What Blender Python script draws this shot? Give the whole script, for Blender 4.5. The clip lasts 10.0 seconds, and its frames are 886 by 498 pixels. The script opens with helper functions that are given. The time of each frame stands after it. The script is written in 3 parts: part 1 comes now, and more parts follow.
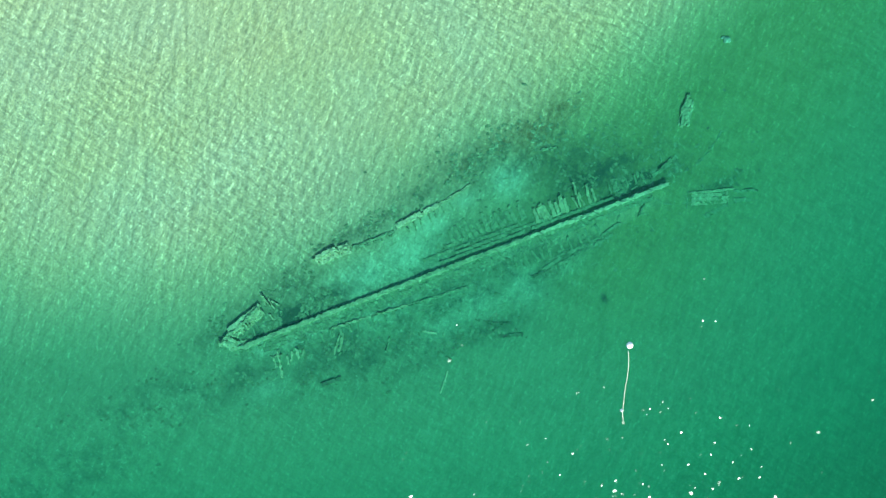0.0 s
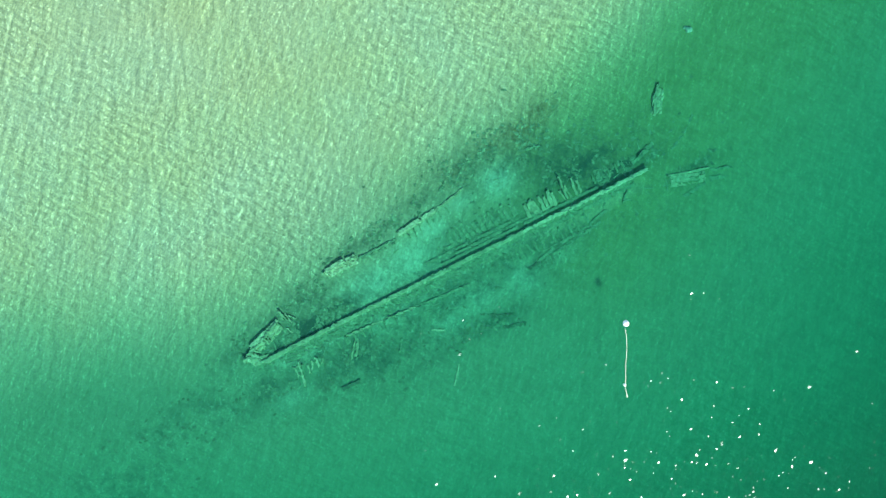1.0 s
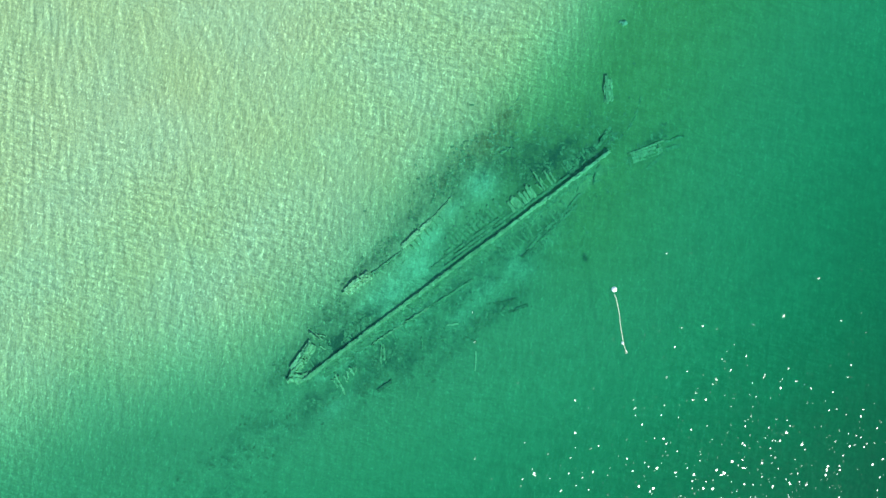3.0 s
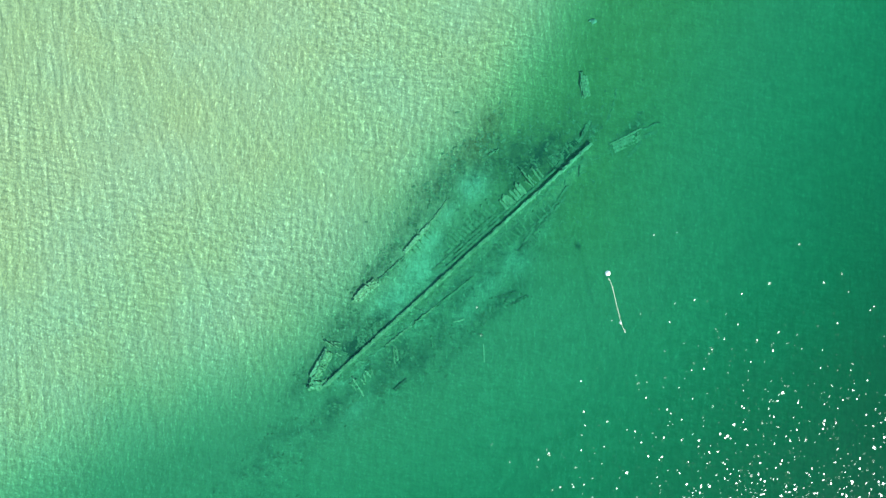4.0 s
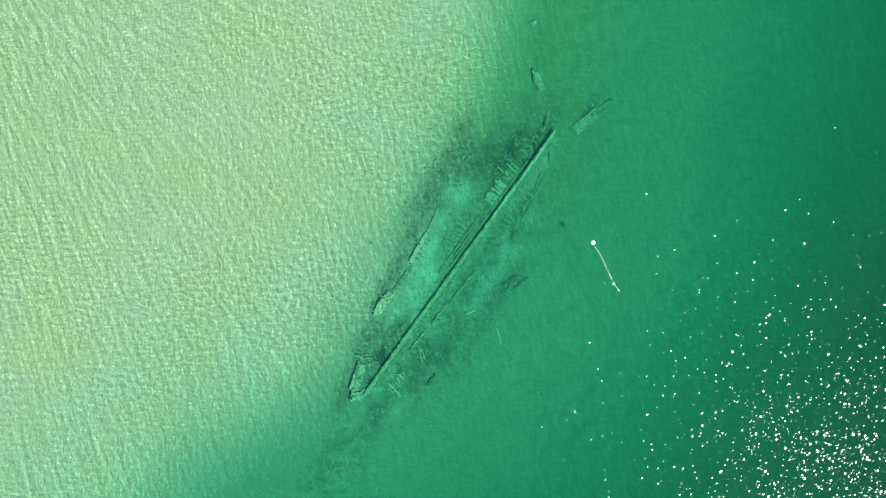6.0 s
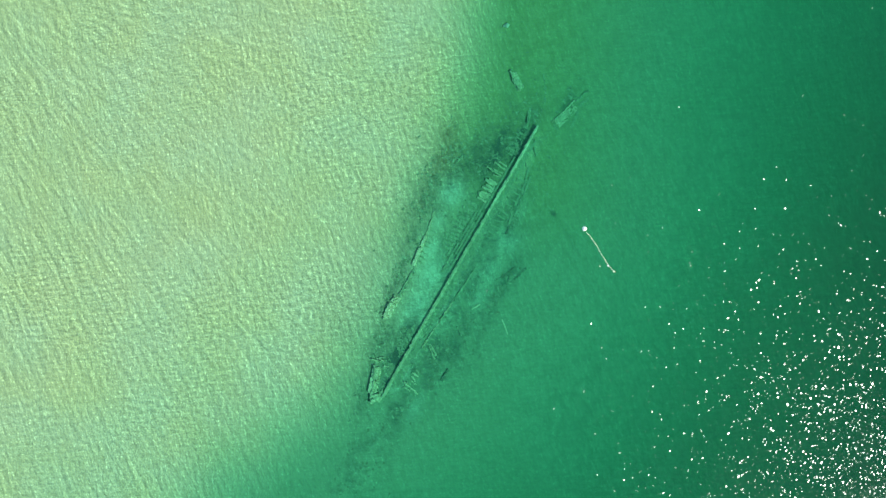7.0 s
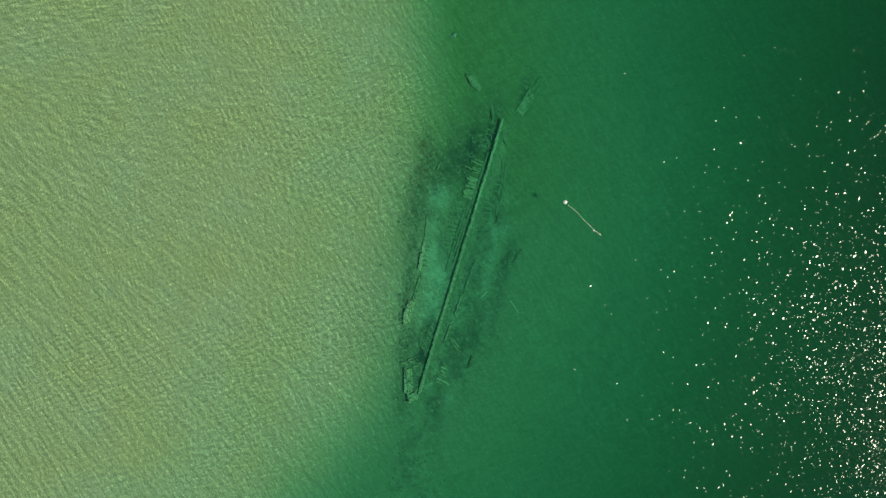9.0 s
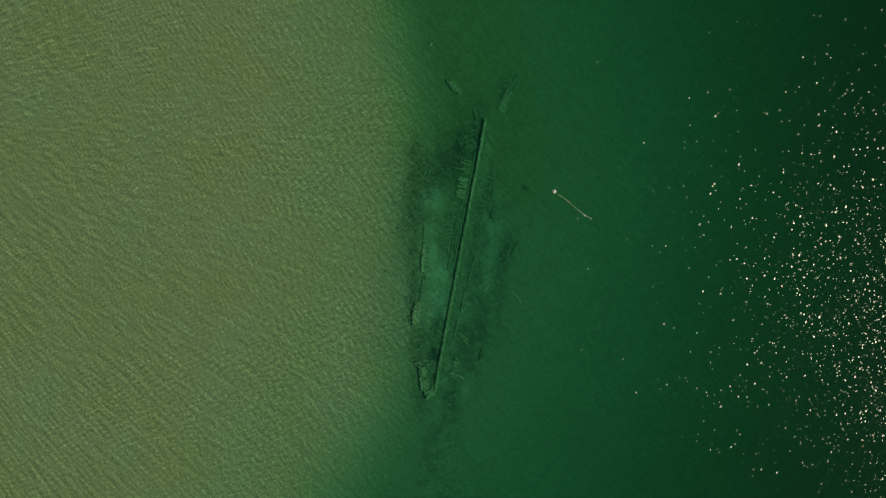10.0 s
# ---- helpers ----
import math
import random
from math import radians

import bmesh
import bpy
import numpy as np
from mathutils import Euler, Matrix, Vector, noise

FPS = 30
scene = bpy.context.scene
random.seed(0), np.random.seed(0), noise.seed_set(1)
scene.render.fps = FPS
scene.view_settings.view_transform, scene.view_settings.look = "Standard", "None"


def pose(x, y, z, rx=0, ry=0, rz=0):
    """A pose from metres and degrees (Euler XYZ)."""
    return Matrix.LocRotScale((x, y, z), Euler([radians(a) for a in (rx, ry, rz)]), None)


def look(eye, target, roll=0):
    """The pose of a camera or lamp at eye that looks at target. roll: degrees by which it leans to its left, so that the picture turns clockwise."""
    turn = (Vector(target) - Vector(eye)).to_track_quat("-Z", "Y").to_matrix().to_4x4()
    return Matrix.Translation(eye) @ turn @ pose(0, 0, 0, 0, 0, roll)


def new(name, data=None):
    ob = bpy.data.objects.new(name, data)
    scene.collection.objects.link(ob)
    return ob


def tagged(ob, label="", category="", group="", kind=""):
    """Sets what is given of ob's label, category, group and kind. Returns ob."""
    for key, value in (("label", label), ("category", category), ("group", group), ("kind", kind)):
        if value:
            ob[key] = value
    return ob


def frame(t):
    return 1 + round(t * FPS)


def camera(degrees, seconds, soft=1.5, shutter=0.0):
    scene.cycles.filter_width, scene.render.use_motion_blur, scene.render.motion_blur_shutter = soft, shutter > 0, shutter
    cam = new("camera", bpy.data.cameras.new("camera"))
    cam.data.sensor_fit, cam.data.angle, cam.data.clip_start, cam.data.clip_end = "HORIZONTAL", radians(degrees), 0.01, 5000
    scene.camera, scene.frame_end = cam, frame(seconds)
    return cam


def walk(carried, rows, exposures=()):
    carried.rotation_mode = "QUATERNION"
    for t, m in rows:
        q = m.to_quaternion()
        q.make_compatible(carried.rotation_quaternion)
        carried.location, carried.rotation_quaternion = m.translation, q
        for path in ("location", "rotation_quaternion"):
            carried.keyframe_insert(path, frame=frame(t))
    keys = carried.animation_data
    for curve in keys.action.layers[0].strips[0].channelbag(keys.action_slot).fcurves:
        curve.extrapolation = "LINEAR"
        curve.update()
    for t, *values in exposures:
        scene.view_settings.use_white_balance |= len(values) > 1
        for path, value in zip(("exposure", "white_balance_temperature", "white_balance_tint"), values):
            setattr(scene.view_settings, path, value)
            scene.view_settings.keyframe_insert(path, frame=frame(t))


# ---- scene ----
# A sunken wooden ship in shallow water, seen straight down from a rising, turning drone.
# World: z = 0 is the calm water level, the keel runs from the bow (-x) to the stern (+x).
cam = camera(73.7, 10.0, soft=1.4)
PATH = [
    (0.0, pose(0.000, 0.000, 47.771, 0, 0, 0.000)),
    (0.5, pose(-0.006, 0.072, 49.461, 0, 0, -2.913)),
    (1.0, pose(-0.011, 0.188, 51.110, 0, 0, -5.705)),
    (1.5, pose(-0.009, 0.302, 52.926, 0, 0, -8.291)),
    (2.0, pose(0.003, 0.409, 54.643, 0, 0, -10.766)),
    (2.5, pose(0.011, 0.513, 56.270, 0, 0, -13.247)),
    (4.0, pose(0.066, 0.757, 61.328, 0, 0, -21.239)),
    (4.5, pose(0.109, 0.856, 63.048, 0, 0, -24.109)),
    (5.0, pose(0.140, 0.942, 64.699, 0, 0, -27.129)),
    (5.5, pose(0.168, 1.010, 66.439, 0, 0, -30.204)),
    (7.0, pose(0.257, 1.127, 71.474, 0, 0, -39.183)),
    (7.5, pose(0.276, 1.133, 73.096, 0, 0, -42.228)),
    (8.0, pose(0.291, 1.138, 74.623, 0, 0, -45.371)),
    (8.5, pose(0.308, 1.131, 76.144, 0, 0, -48.669)),
    (9.0, pose(0.318, 1.117, 77.775, 0, 0, -52.049)),
    (9.5, pose(0.335, 1.104, 79.385, 0, 0, -55.311)),
    (10.0, pose(0.366, 1.100, 81.064, 0, 0, -58.463)),
]
walk(cam, PATH, exposures=[
    (0.0, 1.40, 6900, 1), (5.5, 1.35, 7150, 1), (7.5, 1.24, 7950, -1), (8.5, 0.70, 9000, -4),
    (9.0, 0.31, 9650, -5), (9.5, -0.18, 10400, -6), (10.0, -0.78, 11500, -7)])

# ---- light ----
SUN_ELEVATION, SUN_AZIMUTH = 39.5, -71.0     # azimuth counted from +x towards +y
world = bpy.data.worlds.new("sky")
scene.world = world
world.use_nodes = True
wn = world.node_tree.nodes
sky = wn.new("ShaderNodeTexSky")
sky.sky_type = 'NISHITA'
sky.sun_disc = False
sky.sun_elevation = radians(SUN_ELEVATION)
sky.sun_rotation = radians(90 - SUN_AZIMUTH)
sky.dust_density, sky.ozone_density = 0.25, 2.0
wn["Background"].inputs["Strength"].default_value = 0.125
world.node_tree.links.new(sky.outputs[0], wn["Background"].inputs["Color"])

sun_data = bpy.data.lights.new("sun", 'SUN')
sun_data.energy, sun_data.angle, sun_data.color = 3.45, radians(6.0), (1.0, 0.965, 0.90)
sun = new("sun", sun_data)
sa, se = radians(SUN_AZIMUTH), radians(SUN_ELEVATION)
sun_dir = Vector((math.cos(sa) * math.cos(se), math.sin(sa) * math.cos(se), math.sin(se)))
sun.matrix_world = look(sun_dir * 150, (0, 0, 0))

# ---- lie of the lake bed ----
EDGE, ACROSS = Vector((-2.3, 5.45)), Vector((0.5225, -0.8526))     # where the shallows end, and the way to deeper water


def smooth(a, b, v):
    t = np.clip((v - a) / (b - a), 0.0, 1.0)
    return t * t * (3 - 2 * t)


def swell(x, y, k, seed):
    """A soft, even noise of a few crossed waves, from -1 to 1; works on numbers and on arrays."""
    r = np.random.RandomState(seed)
    v = 0.0
    for _ in range(7):
        a, f, p = r.uniform(0, 2 * math.pi), k * r.uniform(0.6, 1.7), r.uniform(0, 7)
        v = v + np.sin((x * math.cos(a) + y * math.sin(a)) * f + p)
    return v / 4.2


def offshore(x, y):
    return (x - EDGE.x) * ACROSS.x + (y - EDGE.y) * ACROSS.y


def slope_line(x, y):
    """The same, bent: the shallows draw back at both ends."""
    return offshore(x, y) + 0.24 * np.maximum(-9 - np.maximum(x, -60), 0) + 0.22 * np.maximum(-20 - np.maximum(x, -60), 0) + 0.30 * np.maximum(np.minimum(x, 60) - 16, 0)


def depth(x, y):
    """Metres of water over the bed."""
    d = slope_line(x, y) + 1.2 * swell(x, y, 0.16, 3) + 0.5 * swell(x, y, 0.55, 4)
    near = np.clip(d, -60, 90)
    return 1.00 + 0.40 * smooth(-24, 0, d) + 1.20 * smooth(-4.8, 8.5, d) + 0.040 * np.maximum(near - 8, 0) + 0.046 * np.maximum(near - 30, 0) + 0.05 * np.clip(-14 - y, 0, 60) + 0.03 * swell(x, y, 0.8, 5)


def bed(x, y):
    return -depth(x, y)


def blobs(x, y, spots):
    v = 0.0 * x
    for cx, cy, rx, ry, s in spots:
        ca, sa_ = math.cos(0.37), math.sin(0.37)
        u, w = (x - cx) * ca + (y - cy) * sa_, -(x - cx) * sa_ + (y - cy) * ca
        v = np.maximum(v, s * np.exp(-((u / rx) ** 2 + (w / ry) ** 2)))
    return v


# pale sand washed into the hull and beside it: centre, half length, half width, strength
POCKETS = [(5.59, 5.92, 1.7, 1.5, 1.0), (-6.44, -2.30, 3.2, 1.4, 0.85), (-3.08, -0.53, 2.8, 1.7, 0.75), (-9.82, -3.42, 1.6, 0.9, 0.2),
           (-1.06, 2.07, 1.7, 1.2, 0.7), (1.83, 4.29, 1.8, 0.9, 0.55), (2.94, -4.77, 2.6, 1.4, 0.42), (7.03, -3.32, 1.9, 1.7, 0.5),
           (0.29, -6.60, 1.9, 1.1, 0.4), (-15.12, -11.99, 2.0, 1.0, 0.35), (-5.01, -5.73, 2.4, 0.6, 0.3), (10.40, -1.40, 2.2, 0.8, 0.3)]
# dark weed and sunken bark; the bow's shadow and hull hollows are painted in too
WEEDS_AND_SHADE = [(7.90, 9.44, 2.9, 1.3, 0.6), (4.62, 8.81, 1.8, 1.1, 0.5), (9.92, 11.85, 1.5, 0.8, 0.4), (12.81, 6.31, 4.6, 1.5, 1.0), (15.8, 5.1, 3.0, 0.5, 1.2), (10.40, 7.27, 4.2, 1.9, 0.75),
         (16.09, 5.73, 3.4, 0.8, 1.2), (1.97, 7.18, 1.6, 0.9, 0.8), (-1.88, 4.62, 2.8, 0.8, 0.6), (-4.6, 2.9, 2.4, 0.7, 0.55), (-14.3, -6.35, 1.9, 0.5, 1.1), (-13.0, -2.2, 2.4, 0.8, 0.45), (-16.6, -4.9, 2.6, 0.8, 0.45), (-8.8, -8.6, 2.0, 1.2, 0.85), (-15.4, -7.15, 1.5, 0.35, 1.2), (8.0, 7.6, 4.0, 1.2, 0.75), (-19.5, -7.4, 2.2, 0.8, 0.4), (-10.0, -4.1, 2.6, 0.8, 1.0), (-6.94, 1.53, 2.8, 0.8, 0.65),
         (-9.34, 0.53, 1.8, 0.7, 0.5), (-12.71, -3.08, 2.5, 1.0, 0.6), (-12.23, -5.44, 3.4, 1.05, 1.5), (-14.88, -5.73, 1.6, 0.6, 0.4), (-17.05, -11.27, 2.6, 1.0, 0.6),
         (-10.79, -10.07, 2.8, 0.9, 0.55), (-6.94, -9.20, 3.0, 1.2, 0.5), (4.14, -6.84, 2.8, 0.9, 0.7), (0.29, -8.14, 3.2, 0.9, 0.45),
         (11.37, 0.05, 3.0, 0.6, 0.5), (8.48, -2.12, 1.4, 0.5, 0.55), (2.70, 0.77, 3.2, 0.6, 0.6), (3.66, 1.97, 3.0, 0.8, 0.45), (19.55, 6.79, 1.6, 0.8, 0.5),
         (23.41, 5.35, 2.8, 0.5, 0.55), (5.59, -1.40, 4.0, 0.5, 0.3), (-4.05, -4.29, 4.0, 0.5, 0.35), (2.70, 6.79, 5.5, 2.4, 0.45), (-17.53, -5.73, 3.0, 0.8, 0.35)]
LITTER = [(0.77, -2.84, 21.0, 4.6, 0.68), (-24.5, -13.2, 9.0, 2.6, 0.6), (-32.0, -19.0, 9.5, 4.5, 0.55), (14.26, 6.79, 8.0, 4.0, 0.5), (-4.05, -8.62, 10.0, 3.0, 0.55), (4.14, 8.24, 8.0, 3.0, 0.4), (-13.68, -7.66, 8.0, 3.0, 0.8)]
BARK = [(7.90, 9.92, 2.6, 1.2, 0.9), (9.92, 11.85, 1.8, 0.9, 0.8), (4.86, 8.96, 2.0, 1.0, 0.6), (2.22, 7.03, 1.5, 0.7, 0.5)]

# ---- materials ----


class Nodes:
    """A short hand for building node materials."""

    def __init__(self, name):
        self.m = bpy.data.materials.new(name)
        self.m.use_nodes = True
        self.t = self.m.node_tree
        self.b = self.t.nodes["Principled BSDF"]
        self.out = self.t.nodes["Material Output"]

    def add(self, kind, **inputs):
        n = self.t.nodes.new("ShaderNode" + kind)
        for k, v in inputs.items():
            self.put(n.inputs[k.replace("_", " ")], v)
        return n

    def put(self, socket, v):
        if isinstance(v, bpy.types.NodeSocket):
            self.t.links.new(v, socket)
        else:
            socket.default_value = v

    def math(self, op, a, b=0.0, c=0.0, clamp=False):
        n = self.t.nodes.new("ShaderNodeMath")
        n.operation, n.use_clamp = op, clamp
        for i, v in enumerate((a, b, c)):
            self.put(n.inputs[i], v)
        return n.outputs[0]

    def mix(self, f, a, b, how='MIX'):
        n = self.t.nodes.new("ShaderNodeMix")
        n.data_type, n.blend_type = 'RGBA', how
        self.put(n.inputs[0], f)
        self.put(n.inputs[6], a if isinstance(a, bpy.types.NodeSocket) else (*a, 1))
        self.put(n.inputs[7], b if isinstance(b, bpy.types.NodeSocket) else (*b, 1))
        return n.outputs[2]

    def place(self, sx=1.0, sy=1.0, sz=1.0, turn=0.0, own=False, shift=0.0):
        co = self.t.nodes.new("ShaderNodeTexCoord").outputs["Object"] if own else self.t.nodes.new("ShaderNodeNewGeometry").outputs["Position"]
        n = self.t.nodes.new("ShaderNodeMapping")
        n.inputs["Rotation"].default_value = (0, 0, radians(turn))
        n.inputs["Scale"].default_value = (sx, sy, sz)
        n.inputs["Location"].default_value = (shift, shift * 0.3, 0)
        self.t.links.new(co, n.inputs["Vector"])
        return n.outputs[0]

    def train(self, crest, along, across, shift):
        """Coordinates of a wave train: crests run at that angle, long one way and short the other; shift is across them, in metres."""
        n = self.t.nodes.new("ShaderNodeMapping")
        n.vector_type = 'TEXTURE'
        a = radians(crest)
        n.inputs["Location"].default_value = (-math.sin(a) * shift, math.cos(a) * shift, 0)
        n.inputs["Rotation"].default_value = (0, 0, a)
        n.inputs["Scale"].default_value = (along, across, 1)
        self.t.links.new(self.t.nodes.new("ShaderNodeNewGeometry").outputs["Position"], n.inputs["Vector"])
        return n.outputs[0]

    def mixed(self, vec, place, amount):
        """Coordinates bent by a coarse noise."""
        t = self.t.nodes.new("ShaderNodeTexNoise")
        self.put(t.inputs["Vector"], place)
        t.inputs["Scale"].default_value = 1.3
        n = self.t.nodes.new("ShaderNodeVectorMath")
        n.operation = 'MULTIPLY_ADD'
        self.put(n.inputs[0], t.outputs["Color"])
        n.inputs[1].default_value = (amount, amount, 0)
        self.put(n.inputs[2], vec)
        return n.outputs[0]

    def noise(self, vec, scale, detail=3.0, rough=0.55, warp=0.0):
        n = self.t.nodes.new("ShaderNodeTexNoise")
        self.put(n.inputs["Vector"], vec)
        for k, v in (("Scale", scale), ("Detail", detail), ("Roughness", rough), ("Distortion", warp)):
            n.inputs[k].default_value = v
        return n.outputs[0]

    def span(self, v, a, b, c=0.0, d=1.0):
        n = self.t.nodes.new("ShaderNodeMapRange")
        n.interpolation_type = 'SMOOTHSTEP'
        self.put(n.inputs["Value"], v)
        for k, x in (("From Min", a), ("From Max", b), ("To Min", c), ("To Max", d)):
            n.inputs[k].default_value = x
        return n.outputs[0]

    def value(self, name):
        n = self.t.nodes.new("ShaderNodeAttribute")
        n.attribute_name = name
        return n.outputs["Fac"]

    def bump(self, height, strength, distance, onto=None):
        n = self.t.nodes.new("ShaderNodeBump")
        n.inputs["Strength"].default_value, n.inputs["Distance"].default_value = strength, distance
        self.put(n.inputs["Height"], height)
        if onto is not None:
            self.put(n.inputs["Normal"], onto)
        return n.outputs[0]

    def done(self, color, rough=0.8, normal=None, metal=0.0, gloss=0.3):
        self.put(self.b.inputs["Base Color"], color if isinstance(color, bpy.types.NodeSocket) else (*color, 1))
        self.put(self.b.inputs["Roughness"], rough)
        self.b.inputs["Metallic"].default_value = metal
        self.b.inputs["Specular IOR Level"].default_value = gloss
        if normal is not None:
            self.put(self.b.inputs["Normal"], normal)
        return self.m


def bed_material():
    n = Nodes("lake_bed")
    p = n.place()
    broad, mid, fine = n.noise(p, 0.09, 3), n.noise(p, 0.7, 4, 0.6, 0.6), n.noise(p, 7.0, 5, 0.7)
    sand = n.mix(n.span(broad, 0.3, 0.7), (0.575, 0.445, 0.23), (0.555, 0.46, 0.29))
    sand = n.mix(n.span(mid, 0.35, 0.75, 0, 0.45), sand, (0.47, 0.365, 0.20))
    sand = n.mix(n.span(fine, 0.3, 0.8, 0, 0.4), sand, (0.66, 0.54, 0.36))
    silt = n.mix(n.span(mid, 0.3, 0.7), (0.17, 0.245, 0.135), (0.215, 0.295, 0.165))
    silt = n.mix(n.span(broad, 0.35, 0.7, 0, 0.5), silt, (0.165, 0.24, 0.125))
    silt = n.mix(n.span(fine, 0.35, 0.8, 0, 0.35), silt, (0.28, 0.36, 0.21))
    silt = n.mix(n.value("olive"), silt, n.mix(n.span(mid, 0.3, 0.7), (0.185, 0.24, 0.098), (0.23, 0.285, 0.125)))
    ground = n.mix(n.value("silt"), sand, silt)
    blot = n.noise(p, 0.9, 5, 0.65, 1.0)
    pocket = n.math('MULTIPLY', n.value("pocket"), n.span(blot, 0.25, 0.6, 0.45, 1.0), clamp=True)
    ground = n.mix(pocket, ground, (0.44, 0.57, 0.38))
    band = n.math('MULTIPLY', n.value("drift"), n.span(blot, 0.2, 0.6, 0.5, 1.0), clamp=True)
    ground = n.mix(band, ground, n.mix(n.value("olive"), (0.33, 0.41, 0.26), (0.31, 0.345, 0.175)))
    patchy, mottle = n.noise(p, 0.5, 7, 0.62, 0.35), n.noise(p, 1.9, 5, 0.7, 0.6)
    cover = n.math('ADD', n.span(patchy, 0.42, 0.60, 0.0, 0.75), n.span(mottle, 0.50, 0.62, 0.0, 0.6))
    litter = n.math('MULTIPLY', n.value("litter"), cover, clamp=True)
    ground = n.mix(litter, ground, (0.062, 0.11, 0.07))
    fleck = n.math('MULTIPLY', n.value("litter"), n.span(n.noise(n.place(shift=5.0), 2.6, 4, 0.7, 0.8), 0.58, 0.66, 0.0, 1.0), clamp=True)
    ground = n.mix(fleck, ground, (0.36, 0.45, 0.29))
    # the weed mask also carries the shadow painted outside the port bow
    dark = n.math('MULTIPLY', n.value("weed"), n.math('ADD', n.span(n.noise(p, 1.1, 6, 0.66, 0.3), 0.3, 0.6, 0.35, 0.95), n.span(mottle, 0.45, 0.6, 0.0, 0.3)), clamp=True)
    ground = n.mix(dark, ground, (0.045, 0.085, 0.055))
    rust = n.math('MULTIPLY', n.value("bark"), n.span(n.noise(p, 2.2, 6, 0.7, 0.4), 0.4, 0.6), clamp=True)
    ground = n.mix(rust, ground, (0.16, 0.13, 0.06))
    ripple = n.noise(n.place(2.4, 0.8, 1, 8), 1.0, 3, 0.5, 0.8)
    rel = n.math('ADD', n.math('MULTIPLY', ripple, 0.6), n.math('MULTIPLY', fine, 0.12))
    return n.done(ground, 0.95, n.bump(rel, 0.5, 0.12), gloss=0.1)


def water_material():
    """Clear lake water as one sheet: its transparent colour loses red with every metre of depth below and holds a
    painted pattern of light gathered by small waves; it mirrors the sky and the sun.
    """
    n = Nodes("lake_water")
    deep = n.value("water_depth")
    # absorption put into the sheet's colour from the depth below, red fading fastest
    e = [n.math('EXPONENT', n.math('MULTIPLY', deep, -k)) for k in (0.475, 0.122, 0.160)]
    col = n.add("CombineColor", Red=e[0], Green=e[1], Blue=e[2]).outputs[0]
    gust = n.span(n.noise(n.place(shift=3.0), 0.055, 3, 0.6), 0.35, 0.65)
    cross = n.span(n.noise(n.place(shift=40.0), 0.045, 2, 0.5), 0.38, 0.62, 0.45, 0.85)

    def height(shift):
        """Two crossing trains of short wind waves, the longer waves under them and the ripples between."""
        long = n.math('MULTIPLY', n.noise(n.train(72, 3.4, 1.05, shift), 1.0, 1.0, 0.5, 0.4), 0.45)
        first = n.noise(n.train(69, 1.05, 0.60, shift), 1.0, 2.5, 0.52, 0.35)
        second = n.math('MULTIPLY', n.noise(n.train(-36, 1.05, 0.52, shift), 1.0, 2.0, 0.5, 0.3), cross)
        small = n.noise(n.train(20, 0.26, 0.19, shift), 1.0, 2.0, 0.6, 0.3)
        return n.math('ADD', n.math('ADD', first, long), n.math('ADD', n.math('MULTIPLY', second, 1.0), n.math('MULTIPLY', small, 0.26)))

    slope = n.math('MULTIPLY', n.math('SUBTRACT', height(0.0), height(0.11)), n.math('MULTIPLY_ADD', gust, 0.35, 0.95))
    # stands in for caustics: wave-gathered light painted into the transparent colour, fainter over depth
    caustic_tint = n.math('MAXIMUM', n.math('MINIMUM', n.math('MULTIPLY', slope, 1.25), 0.20), -0.26)
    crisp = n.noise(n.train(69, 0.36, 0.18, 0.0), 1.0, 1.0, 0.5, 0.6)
    caustic_tint = n.math('ADD', caustic_tint, n.math('MULTIPLY', n.span(slope, 0.03, 0.13, 0.0, 0.52), n.span(crisp, 0.52, 0.66)))
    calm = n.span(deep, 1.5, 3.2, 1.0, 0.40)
    caustic_tint = n.math('MULTIPLY_ADD', caustic_tint, calm, n.math('MULTIPLY_ADD', calm, -0.15, 1.0))
    col = n.mix(1.0, col, n.add("CombineColor", Red=caustic_tint, Green=caustic_tint, Blue=caustic_tint).outputs[0], 'MULTIPLY')
    # the facets of the ripples, each with a slope of its own: most lie nearly flat, a few small ones stand steep
    def facets(crest, along, across, shift, flat, steep, least, most):
        cell = n.t.nodes.new("ShaderNodeTexVoronoi")
        n.put(cell.inputs["Vector"], n.mixed(n.train(crest, along, across, 0.0), n.place(shift=shift), 0.9))
        cell.inputs["Scale"].default_value = 1.0
        pick = n.add("SeparateColor", Color=cell.outputs["Color"]).outputs
        tall = n.math('SQRT', n.math('MULTIPLY', n.math('LOGARITHM', n.math('MULTIPLY_ADD', pick[0], 0.9998, 0.0001), math.e), -2.0))
        spread = n.math('MULTIPLY', n.math('MULTIPLY_ADD', n.math('POWER', pick[2], 3.0), steep, flat), n.math('MULTIPLY_ADD', gust, 0.24, 0.93))
        turn = n.math('MULTIPLY', pick[1], 2 * math.pi)
        wide = n.math('MULTIPLY_ADD', n.math('FRACT', n.math('MULTIPLY', pick[2], 7.31)), most - least, least)
        inside = n.math('LESS_THAN', cell.outputs["Distance"], wide)
        tall = n.math('MULTIPLY', n.math('MULTIPLY', tall, spread), inside)
        # steeper along the wind, which blows across the second train
        run, side = n.math('MULTIPLY', n.math('COSINE', turn), tall), n.math('MULTIPLY', n.math('SINE', turn), tall)
        wx, wy = math.cos(radians(57)), math.sin(radians(57))
        x = n.math('MULTIPLY_ADD', run, 1.26 * wx, n.math('MULTIPLY', side, -0.85 * wy))
